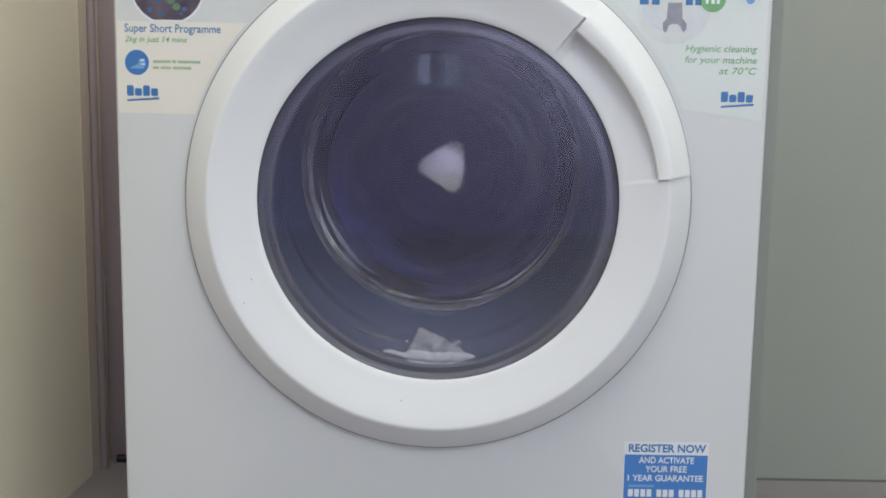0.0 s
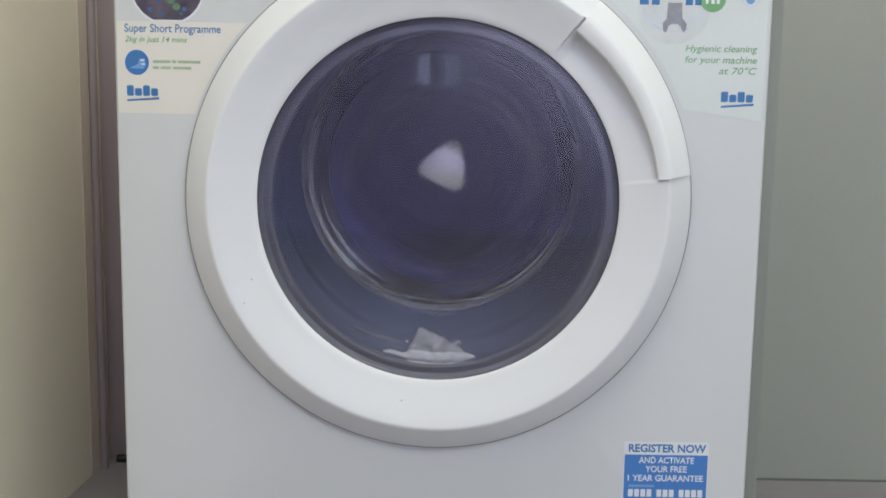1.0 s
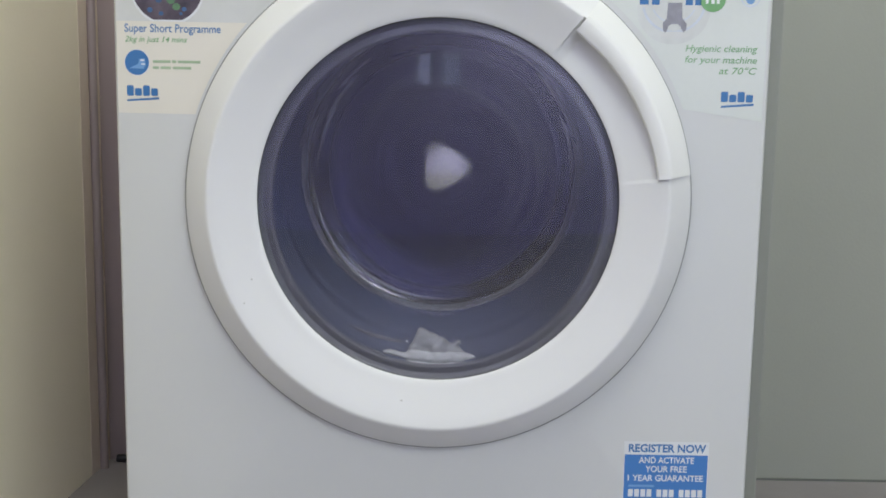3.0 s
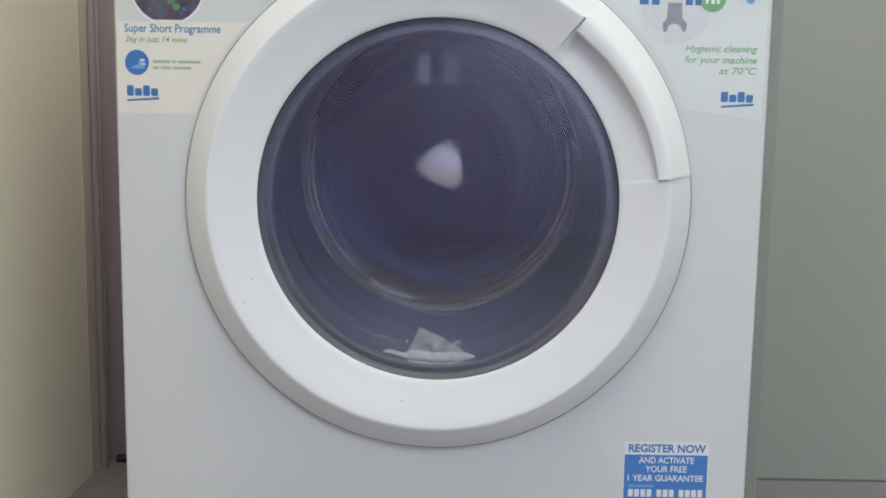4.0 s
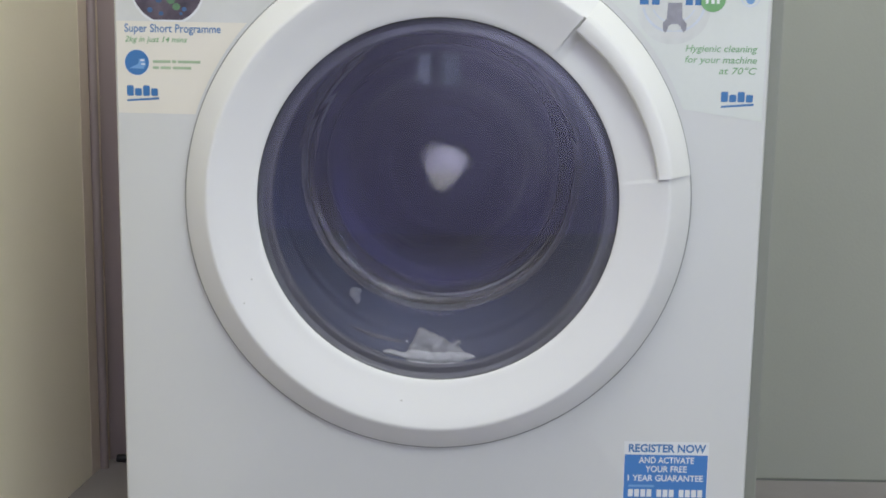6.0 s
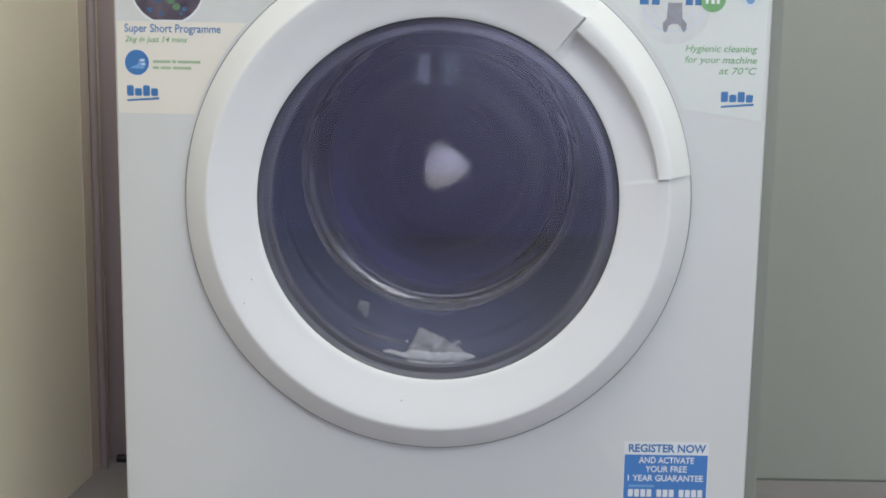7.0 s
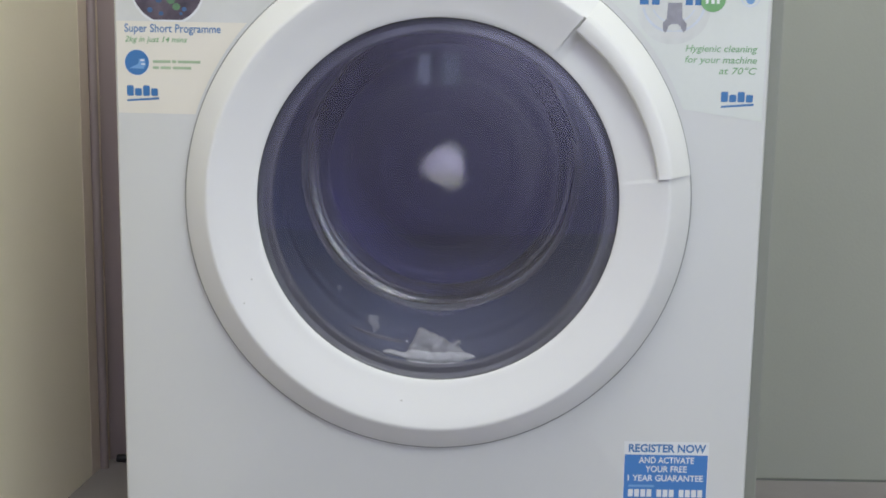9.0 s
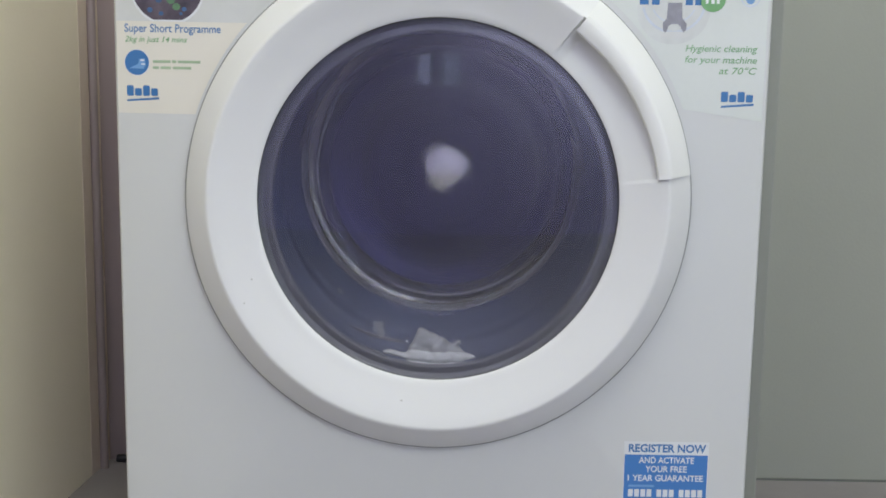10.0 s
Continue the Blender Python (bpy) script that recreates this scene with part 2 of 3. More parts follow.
trim.matrix_world = pose(LEFT_X + 0.006, BACK_Y + 0.004, 0.0, 90) @ Matrix.Scale(2.39, 4, (0, 1, 0))
# flat strip whose colour paints the soft shade before the corner
tagged(part("corner_shade_strip", box(LEFT_X, LEFT_X + 0.0006, 0.446, BACK_Y + 0.040, 0, TOP), CORNER_SHADE, smooth=False), "dull mauve strip painting the shade down the alcove corner", "trim", kind="structure")
end_panel = tagged(empty("end_panel", 0.314, 0.26, 0.0), "grey-beige upright end panel beside the machine", "panel")
end_panel_board = part("board", box(-0.0095, 0.0120, -0.215, 0.2135, 0.0, 0.87, 0.0012), BOARD, end_panel)
part("edge_strip", box(0.0122, 0.0140, -0.212, 0.2135, 0.0, 0.87, 0.0005), EDGE, end_panel, "thin grey edge strip")
# dark strip in place of the shadow line where wall meets floor
tagged(part("wall_foot_shade", box(0.325, RIGHT_X, BACK_Y - 0.004, BACK_Y - 0.0005, 0.0, 0.0022), FOOT_SHADE, smooth=False), "thin dark strip painting the shadow line along the foot of the wall", "trim", kind="structure")
# short black tube added as the small dark mark in the far corner
hose = turned([(0.0056, 0, 0), (0.0062, 0.001, 0), (0.0062, 0.012, 0), (0.0052, 0.014, 0), (0.0052, 0.16, 0), (0.0038, 0.16, 0), (0.0038, 0.0, 0)], 24, closed=True)
tube_ob = tagged(part("dark_tube", hose, BLACK), "short black tube on the floor behind the machine", "hose")
tube_ob.matrix_world = pose(-0.509, BACK_Y + 0.030, 0.0063, 0, 0, -90)

# ---- the washing machine ----
CZ = 0.45
AX = 0.476
machine = tagged(empty("washing_machine"), "white front-loading washing machine with a large round door, spinning", "washing machine")


def front_panel():
    """The front sheet, with rounded edges and a round opening behind the door."""
    bm = bmesh.new()
    hx, z0, z1, r = 0.3005, 0.012, 0.70, 0.006
    n = 160
    angles = sorted({2 * math.pi * i / n for i in range(n)} | {math.atan2(z - CZ, x) % (2 * math.pi) for x in (-hx, hx) for z in (z0, z1)})
    loops = []
    for inset, y in ((None, 0.03), (None, 0.0), (r, 0.0), (r * 0.45, 0.0012), (r * 0.12, 0.0045), (0, r), (0, 0.03)):
        ring = []
        for a in angles:
            c, s = math.cos(a), math.sin(a)
            if inset is None:
                k = 0.19
            else:
                k = min((hx - inset) / abs(c) if abs(c) > 1e-6 else 9, ((z1 - CZ - inset) if s > 0 else (CZ - z0 - inset)) / abs(s) if abs(s) > 1e-6 else 9)
            ring.append(bm.verts.new((k * c, y, CZ + k * s)))
        loops.append(ring)
    for p, q in zip(loops, loops[1:]):
        for i in range(len(angles)):
            j = (i + 1) % len(angles)
            bm.faces.new((p[i], p[j], q[j], q[i]))
    return bm


part("front_panel", front_panel(), WHITE, machine)
part("side_panel", box(-0.2985, -0.2935, 0.031, 0.44, 0.02, 0.835, 0.001), WHITE, machine)
part("side_panel", box(0.2935, 0.2985, 0.031, 0.44, 0.02, 0.835, 0.001), WHITE, machine)
part("rear_panel", box(-0.293, 0.293, 0.435, 0.44, 0.02, 0.835), WHITE, machine)
part("base_panel", box(-0.293, 0.293, 0.031, 0.434, 0.02, 0.03), WHITE, machine)
part("control_panel", box(-0.3005, 0.3005, 0.0, 0.05, 0.703, 0.83, 0.006, 3), DOOR_WHITE, machine)
part("top_panel", box(-0.3005, 0.3005, 0.0, 0.445, 0.8355, 0.86, 0.005, 3), WHITE, machine)
for fx in (-0.25, 0.25):
    for fy in (0.07, 0.38):
        ft = part("foot", turned([(0.0, 0.0, 0), (0.022, 0.0, 0), (0.022, 0.012, 0), (0.010, 0.016, 0), (0.010, 0.0205, 0)], 20), BLACK, machine)
        ft.matrix_local = pose(fx, fy, 0.0, 90)

# door: moulded ring, handle, smoked rim, glass bowl
door = empty("door", -0.0016, 0, 0)
GZ = CZ - 0.0004
door.parent = machine
H0, H1 = 7.2, 52.3


def in_grip(a):
    """Depth of the finger scoop: shallow at its lower end, deep at the upper."""
    d = math.degrees(a) % 360
    if d < H0 - 0.2 or d > H1 + 0.3:
        return 0.0
    return (0.10 + 0.90 * (d - H0) / (H1 - H0)) * (1 - 0.65 * min(1.0, max(0.0, (d - H1 + 3.0) / 3.0)))


RZ = CZ - 0.0013
RING = [(0.2170, 0.0030, RZ), (0.2170, -0.0042, RZ), (0.2312, -0.0044, RZ), (0.2322, -0.0050, RZ), (0.2325, -0.0060, RZ), (0.2316, -0.0076, RZ), (0.2210, -0.0182, RZ), (0.2105, -0.0282, RZ), (0.2078, -0.0302, RZ),
        (0.2066, -0.0305, RZ), (0.2050, -0.0303, RZ), (0.1985, -0.0284, CZ - 0.001), (0.1900, -0.0256, CZ), (0.1800, -0.0224, CZ), (0.1710, -0.0199, CZ), (0.1662, -0.0189, GZ), (0.1647, -0.0178, GZ), (0.1643, -0.0150, GZ), (0.1643, 0.0030, GZ)]


def grip(a, k, r, y):
    g = in_grip(a)
    if 9 <= k <= 17 and g:
        depth = 0.0105 * min(1.0, max(0.0, (r - 0.163) / 0.024))
        y = y + depth * g
    return r, y


part("door_ring", turned(RING, 720, shape=grip, closed=True), DOOR_WHITE, door, "white moulded plastic door ring with a finger scoop")
HPROF = [(0.2327, -0.0058, RZ), (0.2327, -0.0072, RZ), (0.2318, -0.0092, RZ), (0.2210, -0.0204, RZ), (0.2125, -0.0294, RZ), (0.2108, -0.0312, RZ), (0.2096, -0.0320, RZ), (0.2080, -0.0324, RZ), (0.1994, -0.0318, RZ), (0.1978, -0.0308, RZ), (0.1971, -0.0285, RZ), (0.2000, -0.0225, RZ), (0.2180, -0.0130, RZ), (0.2300, -0.0056, RZ)]
# grey ring that draws the shadow line round the door's base
part("door_shade_line", turned([(0.2290, -0.0004, RZ), (0.2290, -0.0020, RZ), (0.2341, -0.0020, RZ), (0.2350, -0.0014, RZ), (0.2352, -0.0004, RZ)], 160, closed=True), DOOR_SHADE, door, "thin dark ring painting the shadow line behind the door")


def taper(a, k, r, y):
    """The handle's inner edge draws towards the glass at its upper end."""
    if 6 <= k <= 11:
        r -= 0.0038 * (math.degrees(a) - H0) / (H1 - H0) * (1.0 if k > 7 else 0.6)
    return r, y


part("handle", turned(HPROF, 90, H0, H1, shape=taper, closed=True), HANDLE_WHITE, door, "white curved door handle")
part("glass_rim", turned([(0.1643, -0.0125, GZ), (0.1634, -0.0132, GZ), (0.1624, -0.0126, GZ), (0.1612, -0.0108, GZ), (0.1600, -0.0100, GZ), (0.1584, -0.0102, GZ), (0.1562, -0.0110, GZ), (0.1542, -0.0108, GZ), (0.1526, -0.0094, GZ), (0.1520, -0.0076, GZ), (0.1530, -0.0056, GZ), (0.1556, -0.0020, GZ), (0.1590, 0.0060, GZ), (0.1640, 0.0080, GZ)], 160, closed=True), RIM, door, "smoked dark plastic rim round the glass")
BOWL = [(0.1580, 0.0000), (0.1525, 0.0000), (0.1470, 0.0060), (0.1400, 0.0300), (0.1340, 0.0520), (0.1270, 0.0680), (0.1170, 0.0790), (0.1000, 0.0860), (0.0700, 0.0900), (0.0350, 0.0918), (0.0, 0.0922)]


def bowl():
    bm = bmesh.new()
    n = 128
    inner = [(r, y) for r, y in BOWL]
    outer = [(r + (0.005 if r > 0 else 0) * min(1, r / 0.10), y + (0.006 if y > 0.05 else 0.004)) for r, y in BOWL]
    rings = []
    for prof in (inner, outer):
        for r, y in prof[:-1]:
            rings.append([bm.verts.new((r * math.cos(2 * math.pi * i / n), y, CZ + 0.0 + r * math.sin(2 * math.pi * i / n))) for i in range(n)])
    m = len(BOWL) - 1
    tips = [bm.verts.new((0, inner[-1][1], CZ)), bm.verts.new((0, outer[-1][1], CZ))]
    for s, tip in ((0, tips[0]), (m, tips[1])):
        for k in range(m - 1):
            for i in range(n):
                j = (i + 1) % n
                bm.faces.new((rings[s + k][i], rings[s + k][j], rings[s + k + 1][j], rings[s + k + 1][i]))
        for i in range(n):
            bm.faces.new((rings[s + m - 1][i], rings[s + m - 1][(i + 1) % n], tip))
    for i in range(n):
        j = (i + 1) % n
        bm.faces.new((rings[0][i], rings[0][j], rings[m][j], rings[m][i]))
    return bm


pane = part("glass_bowl", bowl(), GLASS, door, "clear curved door glass")
pane.visible_shadow = False


def cover():
    """The smoked outer cover: a shallow dome, thick and closed."""
    prof = []
    n = 14
    for i in range(n + 1):
        r = 0.1636 * i / n
        prof.append((max(r, 0.0006), -0.0176 - 0.0110 * (1 - (r / 0.1636) ** 2), GZ))
    prof += [(0.1640, -0.0162, GZ)]
    for i in range(n, -1, -1):
        r = 0.1618 * i / n
        prof.append((max(r, 0.0006), -0.0151 - 0.0110 * (1 - (r / 0.1618) ** 2), GZ))
    return turned(prof, 128, closed=True)


part("cover_seal", turned([(0.1640, -0.0172, GZ), (0.1644, -0.0176, GZ), (0.1646, -0.0174, GZ), (0.1646, -0.0146, GZ), (0.1641, -0.0146, GZ)], 160, closed=True), RIM, door, "thin dark seal round the door cover")
lens = part("door_cover", cover(), SMOKED, door, "smoked dark domed door cover")
lens.visible_shadow = False

# rubber gasket between door and drum, with its folds
part("gasket", turned([(0.186, 0.012, CZ), (0.176, 0.010, CZ), (0.168, 0.016, CZ), (0.1645, 0.026, CZ), (0.1655, 0.036, CZ), (0.1690, 0.044, CZ), (0.1700, 0.052, CZ + 0.002), (0.1670, 0.060, CZ + 0.005), (0.1618, 0.066, CZ + 0.009), (0.1600, 0.0685, CZ + 0.010), (0.1597, 0.0715, CZ + 0.011), (0.1590, 0.0740, CZ + 0.013),
                       (0.1562, 0.078, CZ + 0.015), (0.1556, 0.081, CZ + 0.0165), (0.1548, 0.0835, CZ + 0.018), (0.1530, 0.088, CZ + 0.020), (0.1505, 0.096, CZ + 0.024), (0.1490, 0.101, AX), (0.1500, 0.112, AX), (0.1560, 0.119, AX), (0.1640, 0.122, AX), (0.1900, 0.060, CZ + 0.01)], 160, closed=True), RUBBER, machine, "grey rubber door gasket")


def crease(a, k, r, y):
    """A pinched crease of the gasket: it draws inwards along its length and thins out at both ends."""
    u = min(1.0, max(0.0, (math.degrees(a) - 236) / 24))
    slim = 0.1 + 0.9 * math.sin(math.pi * u) ** 0.7
    return 0.1652 - 0.0066 * u + (r - 0.165) * slim, 0.062 + 0.006 * u + (y - 0.063) * slim


# paler than the gasket: the crease's highlight streak is in its colour
part("gasket_crease", turned([(0.1668, 0.0655, CZ + 0.0065), (0.1640, 0.0640, CZ + 0.0065), (0.1632, 0.0625, CZ + 0.0065), (0.1640, 0.0610, CZ + 0.0065), (0.1668, 0.0605, CZ + 0.0065)], 40, 236, 260, shape=crease, closed=True), LIP_RUBBER, machine, "pinched crease of the rubber gasket, paler for its highlight")
part("gasket_lip", turned([(0.1500, 0.1025, AX), (0.1482, 0.1015, AX), (0.1464, 0.1035, AX), (0.1452, 0.1080, AX), (0.1444, 0.1140, AX), (0.1457, 0.1175, AX), (0.1492, 0.1180, AX), (0.1508, 0.1110, AX)], 160, closed=True), LIP_RUBBER, machine, "pale worn rubber lip of the gasket")

# the drum turns about a level axis
drum = empty("drum", 0.002, 0, AX)
drum.parent = machine
part("drum_shell", turned([(0.152, 0.135, 0), (0.1505, 0.130, 0), (0.153, 0.127, 0), (0.158, 0.128, 0), (0.205, 0.138, 0), (0.222, 0.150, 0), (0.225, 0.160, 0), (0.225, 0.375, 0)], 128), STEEL, drum)
part("drum_back", turned([(0.225, 0.378, 0), (0.19, 0.384, 0), (0.12, 0.382, 0), (0.07, 0.374, 0), (0.045, 0.3682, 0), (0.02, 0.3652, 0), (0.008, 0.3644, 0), (0.0001, 0.3642, 0)], 96), BACK_STEEL, drum, "pale steel drum back")


def lip_wave(a, k, r, y):
    c, s = math.cos(a), math.sin(a)
    w = noise.noise((c * 1.6, s * 1.6, 4.0)) * 0.004 + noise.noise((c * 5, s * 5, 1.0)) * 0.0022
    return r + w, y + noise.noise((c * 3, s * 3, k * 0.4)) * 0.004


part("drum_lip", turned([(0.1562, 0.1350, 0), (0.1477, 0.1265, 0), (0.1467, 0.1237, 0), (0.1452, 0.1227, 0), (0.1438, 0.1238, 0), (0.1424, 0.1290, 0), (0.1406, 0.1355, 0), (0.1378, 0.1420, 0), (0.1338, 0.1490, 0), (0.1308, 0.1550, 0), (0.1316, 0.1600, 0)], 200, shape=lip_wave), LIP, drum, "steel drum lip with pale patches for its changing glints")

# small scuffs on the door ring
for sx, sy, sz, size in ((-0.1687, -0.0237, 0.3775, 0.0012), (-0.1748, -0.0284, 0.3562, 0.0011), (-0.0311, -0.0243, 0.2664, 0.0015)):
    part("scuff", turned([(0.0001, -0.0002, 0), (size * 0.7, -0.0002, 0), (size, 0.0006, 0)], 12), SCUFF, door, "small grey scuff").location = (sx, sy, sz)

# laundry pressed against the drum, with a three-cornered gap in the middle
laundry = empty("laundry", 0.002, 0, AX)
tagged(laundry, "wet dark navy laundry pressed round the spinning drum", "laundry")


def cloth():
    prof = [(0.156, 0.134), (0.148, 0.133), (0.142, 0.137), (0.137, 0.146), (0.132, 0.159), (0.127, 0.177), (0.118, 0.200), (0.114, 0.225), (0.109, 0.250), (0.102, 0.275), (0.092, 0.297), (0.080, 0.315), (0.067, 0.329), (0.055, 0.340), (0.045, 0.348), (0.038, 0.353), (0.034, 0.357), (0.035, 0.362)]

    def shape(a, k, r, y):
        up = a - math.pi / 2
        tri = 0.0325 + 0.0055 * math.cos(3 * up) + 0.0016 * math.cos(6 * up) + 0.001 * math.cos(up + 0.7)
        hole = min(1.0, max(0.0, (0.075 - r) / 0.035))
        c, s = math.cos(a), math.sin(a)
        free = 1 - hole
        lump = noise.noise((c * 2.2, s * 2.2, y * 14)) * 0.011 + noise.noise((c * 6, s * 6, y * 30 + 5)) * 0.006 + noise.noise((c * 13, s * 13, y * 70 + 9)) * 0.0025
        ends = 1.0 if k > 1 else 0.4
        r2 = r * (1 - hole) + (tri * r / 0.0345) * hole
        return r2 + lump * (0.15 + 0.85 * free) * ends, y + noise.noise((c * 4, s * 4, k * 0.7)) * 0.007 * free
    fine = []
    for (r0, y0), (r1, y1) in zip(prof, prof[1:]):
        for i in range(3):
            fine.append((r0 + (r1 - r0) * i / 3, y0 + (y1 - y0) * i / 3, 0))
    fine.append((*prof[-1], 0))
    return turned(fine, 216, shape=shape)


part("cloth", cloth(), CLOTH, laundry)


def fold(a0, a1, r0, y0):
    """A pale strip along the front of the laundry that paints a moving glint."""
    prof = [(r0 + 0.0022, y0 + 0.003, 0), (r0 + 0.0004, y0 + 0.001, 0), (r0 - 0.0012, y0 + 0.002, 0), (r0 - 0.0016, y0 + 0.005, 0), (r0 - 0.0008, y0 + 0.009, 0), (r0 + 0.0018, y0 + 0.010, 0)]

    def shape(a, k, r, y):
        u = (math.degrees(a) - a0) / (a1 - a0)
        slim = math.sin(math.pi * min(1, max(0, u)))
        w = noise.noise((a * 5, r0 * 90, 3.0)) * 0.0035
        return r0 + (r - r0) * (0.06 + 0.94 * slim) + w, y0 + (y - y0) * (0.1 + 0.9 * slim) + w * 0.6
    return turned(prof, 40, a0, a1, shape=shape, closed=True)


# three pale arcs that turn with the load as streaks of highlight
part("glint_streak", fold(92, 150, 0.1402, 0.1215), GLINT_PALE, laundry, "pale grey strip standing in for a moving glint")
part("glint_streak", fold(222, 262, 0.1375, 0.1260), GLINT_PALE, laundry, "pale grey strip standing in for a moving glint")
part("glint_streak", fold(318, 356, 0.1412, 0.1205), GLINT_PALE, laundry, "pale grey strip standing in for a moving glint")

# ---- stickers on the front ----
Y1, Y2, Y3 = -0.00012, -0.00030, -0.00045


def round_door(r, a0, a1, n=24):
    return [(r * math.cos(radians(a0 + (a1 - a0) * i / n)), CZ + r * math.sin(radians(a0 + (a1 - a0) * i / n))) for i in range(n + 1)]


def word_mark(x0, x1, z, parent):
    """A brand mark as plain shapes: four blocks over a slanting stroke."""
    w = (x1 - x0) / 4
    for i, top in enumerate((0.0094, 0.0068, 0.0094, 0.0068)):
        bx = x0 + w * i
        part("mark_block", sheet([(bx + 0.0010, z), (bx + w - 0.0018, z), (bx + w - 0.0009, z + 0.0010), (bx + w - 0.0009, z + top - 0.001), (bx + w - 0.0018, z + top), (bx + 0.0010, z + top), (bx + 0.0002, z + top - 0.001), (bx + 0.0002, z + 0.0010)], Y2), BLUE, parent)
    part("mark_stroke", sheet([(x0, z - 0.0052), (x1 + 0.0002, z - 0.0030), (x1, z - 0.0010), (x0 + 0.001, z - 0.0034)], Y2), BLUE, parent)


left_sticker = tagged(empty("programme_sticker"), "cream promotional sticker with blue and green print on the machine front", "sticker")
arc = [(x, z) for x, z in round_door(0.2385, 161.3, 120, 30) if z < 0.6945]
part("film", sheet([(-0.2965, 0.527), *arc, (-0.2965, arc[-1][1])], Y1), CREAM, left_sticker)
arc = [(x, z) for x, z in round_door(0.2383, 138.1, 120, 16) if z < 0.6945]
part("photo", sheet([(-0.2963, 0.6095), *arc, (-0.2963, arc[-1][1])], Y1 - 0.0001), PRINT_GREY, left_sticker)
part("photo_disc_edge", sheet(disc(-0.2495, 0.640, 0.0341, 0.0341, 40, -64, 244), Y2), PAPER, left_sticker)
part("photo_disc", sheet(disc(-0.2495, 0.6405, 0.0324, 0.0324, 40, -66, 246), Y2 - 0.0001), PRINT_DARK, left_sticker, "dark round picture of a drum")
for dx, dz, s, mt in ((-0.020, -0.010, 0.0022, SPOT_BLUE), (-0.016, -0.021, 0.0026, SPOT_BLUE), (-0.006, -0.024, 0.0022, SPOT_BLUE), (0.008, -0.018, 0.0036, SPOT_GREEN), (0.003, -0.012, 0.0040, SPOT_GREEN), (0.015, -0.020, 0.0022, SPOT_BLUE), (0.022, -0.010, 0.0022, SPOT_BLUE), (-0.008, -0.012, 0.0030, SPOT_BLUE), (0.010, -0.008, 0.0030, SPOT_GREEN), (0.012, -0.024, 0.0016, SPOT_BLUE)):
    part("photo_spot", sheet(disc(-0.2495 + dx, 0.6405 + dz, s, s * 0.9, 14), Y3), mt, left_sticker)
part("photo_stroke", bar(-0.2895, -0.2880, 0.628, 0.6345, Y2), GREEN, left_sticker)
lettering("headline", "Super Short Programme", -0.2892, 0.5998, 0.0877, 0.0072, Y2, HEAD_BLUE, left_sticker, bold=0.012)
lettering("script_line", "2kg in just 14 mins", -0.2890, 0.5910, 0.0565, 0.0050, Y2, SCRIPT, left_sticker, shear=0.25, bold=0.010)
part("badge", sheet(disc(-0.2785, 0.5725, 0.0110, 0.0113, 40), Y2), BLUE, left_sticker, "round blue badge")
part("badge_edge", sheet(disc(-0.2785, 0.5725, 0.0117, 0.0120, 40), Y2 + 0.0001), PAPER, left_sticker)
part("badge_picture", sheet([(-0.2860, 0.5672), (-0.2725, 0.5668), (-0.2705, 0.5700), (-0.2712, 0.5762), (-0.2765, 0.5758), (-0.2772, 0.5712)], Y3), LIGHT_BLUE, left_sticker)
part("badge_picture", bar(-0.2752, -0.2716, 0.5738, 0.5752, Y3 - 0.0001), PAPER, left_sticker)
part("badge_picture", bar(-0.2744, -0.2712, 0.5704, 0.5716, Y3 - 0.0001), PAPER, left_sticker)
for row, ends in ((0.5735, ((-0.2640, -0.2480), (-0.2465, -0.2425), (-0.2412, -0.2205))), (0.5680, ((-0.2640, -0.2585), (-0.2570, -0.2475), (-0.2458, -0.2290)))):
    for x0, x1 in ends:
        part("print_bar", bar(x0, x1, row - 0.0012, row + 0.0012, Y2), OLIVE, left_sticker)
word_mark(-0.2885, -0.2590, 0.5425, left_sticker)

right_sticker = tagged(empty("hygiene_sticker"), "pale green promotional sticker with green script on the machine front", "sticker")
arc = [(x, z) for x, z in round_door(0.2385, 21.6, 66, 30) if z < 0.6945]
part("film", sheet([(0.2945, 0.5275), (0.2945, arc[-1][1]), *arc[::-1]], Y1), MINT, right_sticker)
part("photo_haze", sheet(disc(0.2090, 0.6260, 0.0330, 0.0300, 40), Y2 + 0.0001), HAZE, right_sticker)
part("splash_ring", hoop(0.2090, 0.6330, 0.0290, 0.0270, 0.0022, Y2, 190, 350), SPLASH, right_sticker)
part("splash_ring", hoop(0.2090, 0.6330, 0.0205, 0.0180, 0.0013, Y2, 200, 340), SPLASH, right_sticker)
part("picture_shape", sheet([(0.2035, 0.6330), (0.2030, 0.6190), (0.1995, 0.6150), (0.2000, 0.6085), (0.2025, 0.6060), (0.2050, 0.6125), (0.2075, 0.6140), (0.2130, 0.6142), (0.2155, 0.6122), (0.2185, 0.6065), (0.2210, 0.6090), (0.2212, 0.6145), (0.2170, 0.6195), (0.2165, 0.6330)], Y3), SHADE_PRINT, right_sticker, "small grey printed shape")
part("picture_shape", sheet(disc(0.2105, 0.6045, 0.0140, 0.0030, 30), Y3 + 0.0001), PRINT_GREY, right_sticker)
for x0, x1 in ((0.178, 0.186), (0.189, 0.196), (0.2195, 0.2260), (0.228, 0.2335)):
    part("print_bar", bar(x0, x1, 0.6310, 0.6390, Y3), BLUE, right_sticker)
part("badge", sheet(disc(0.2440, 0.6370, 0.0118, 0.0118, 36), Y3), GREEN, right_sticker, "round green badge")
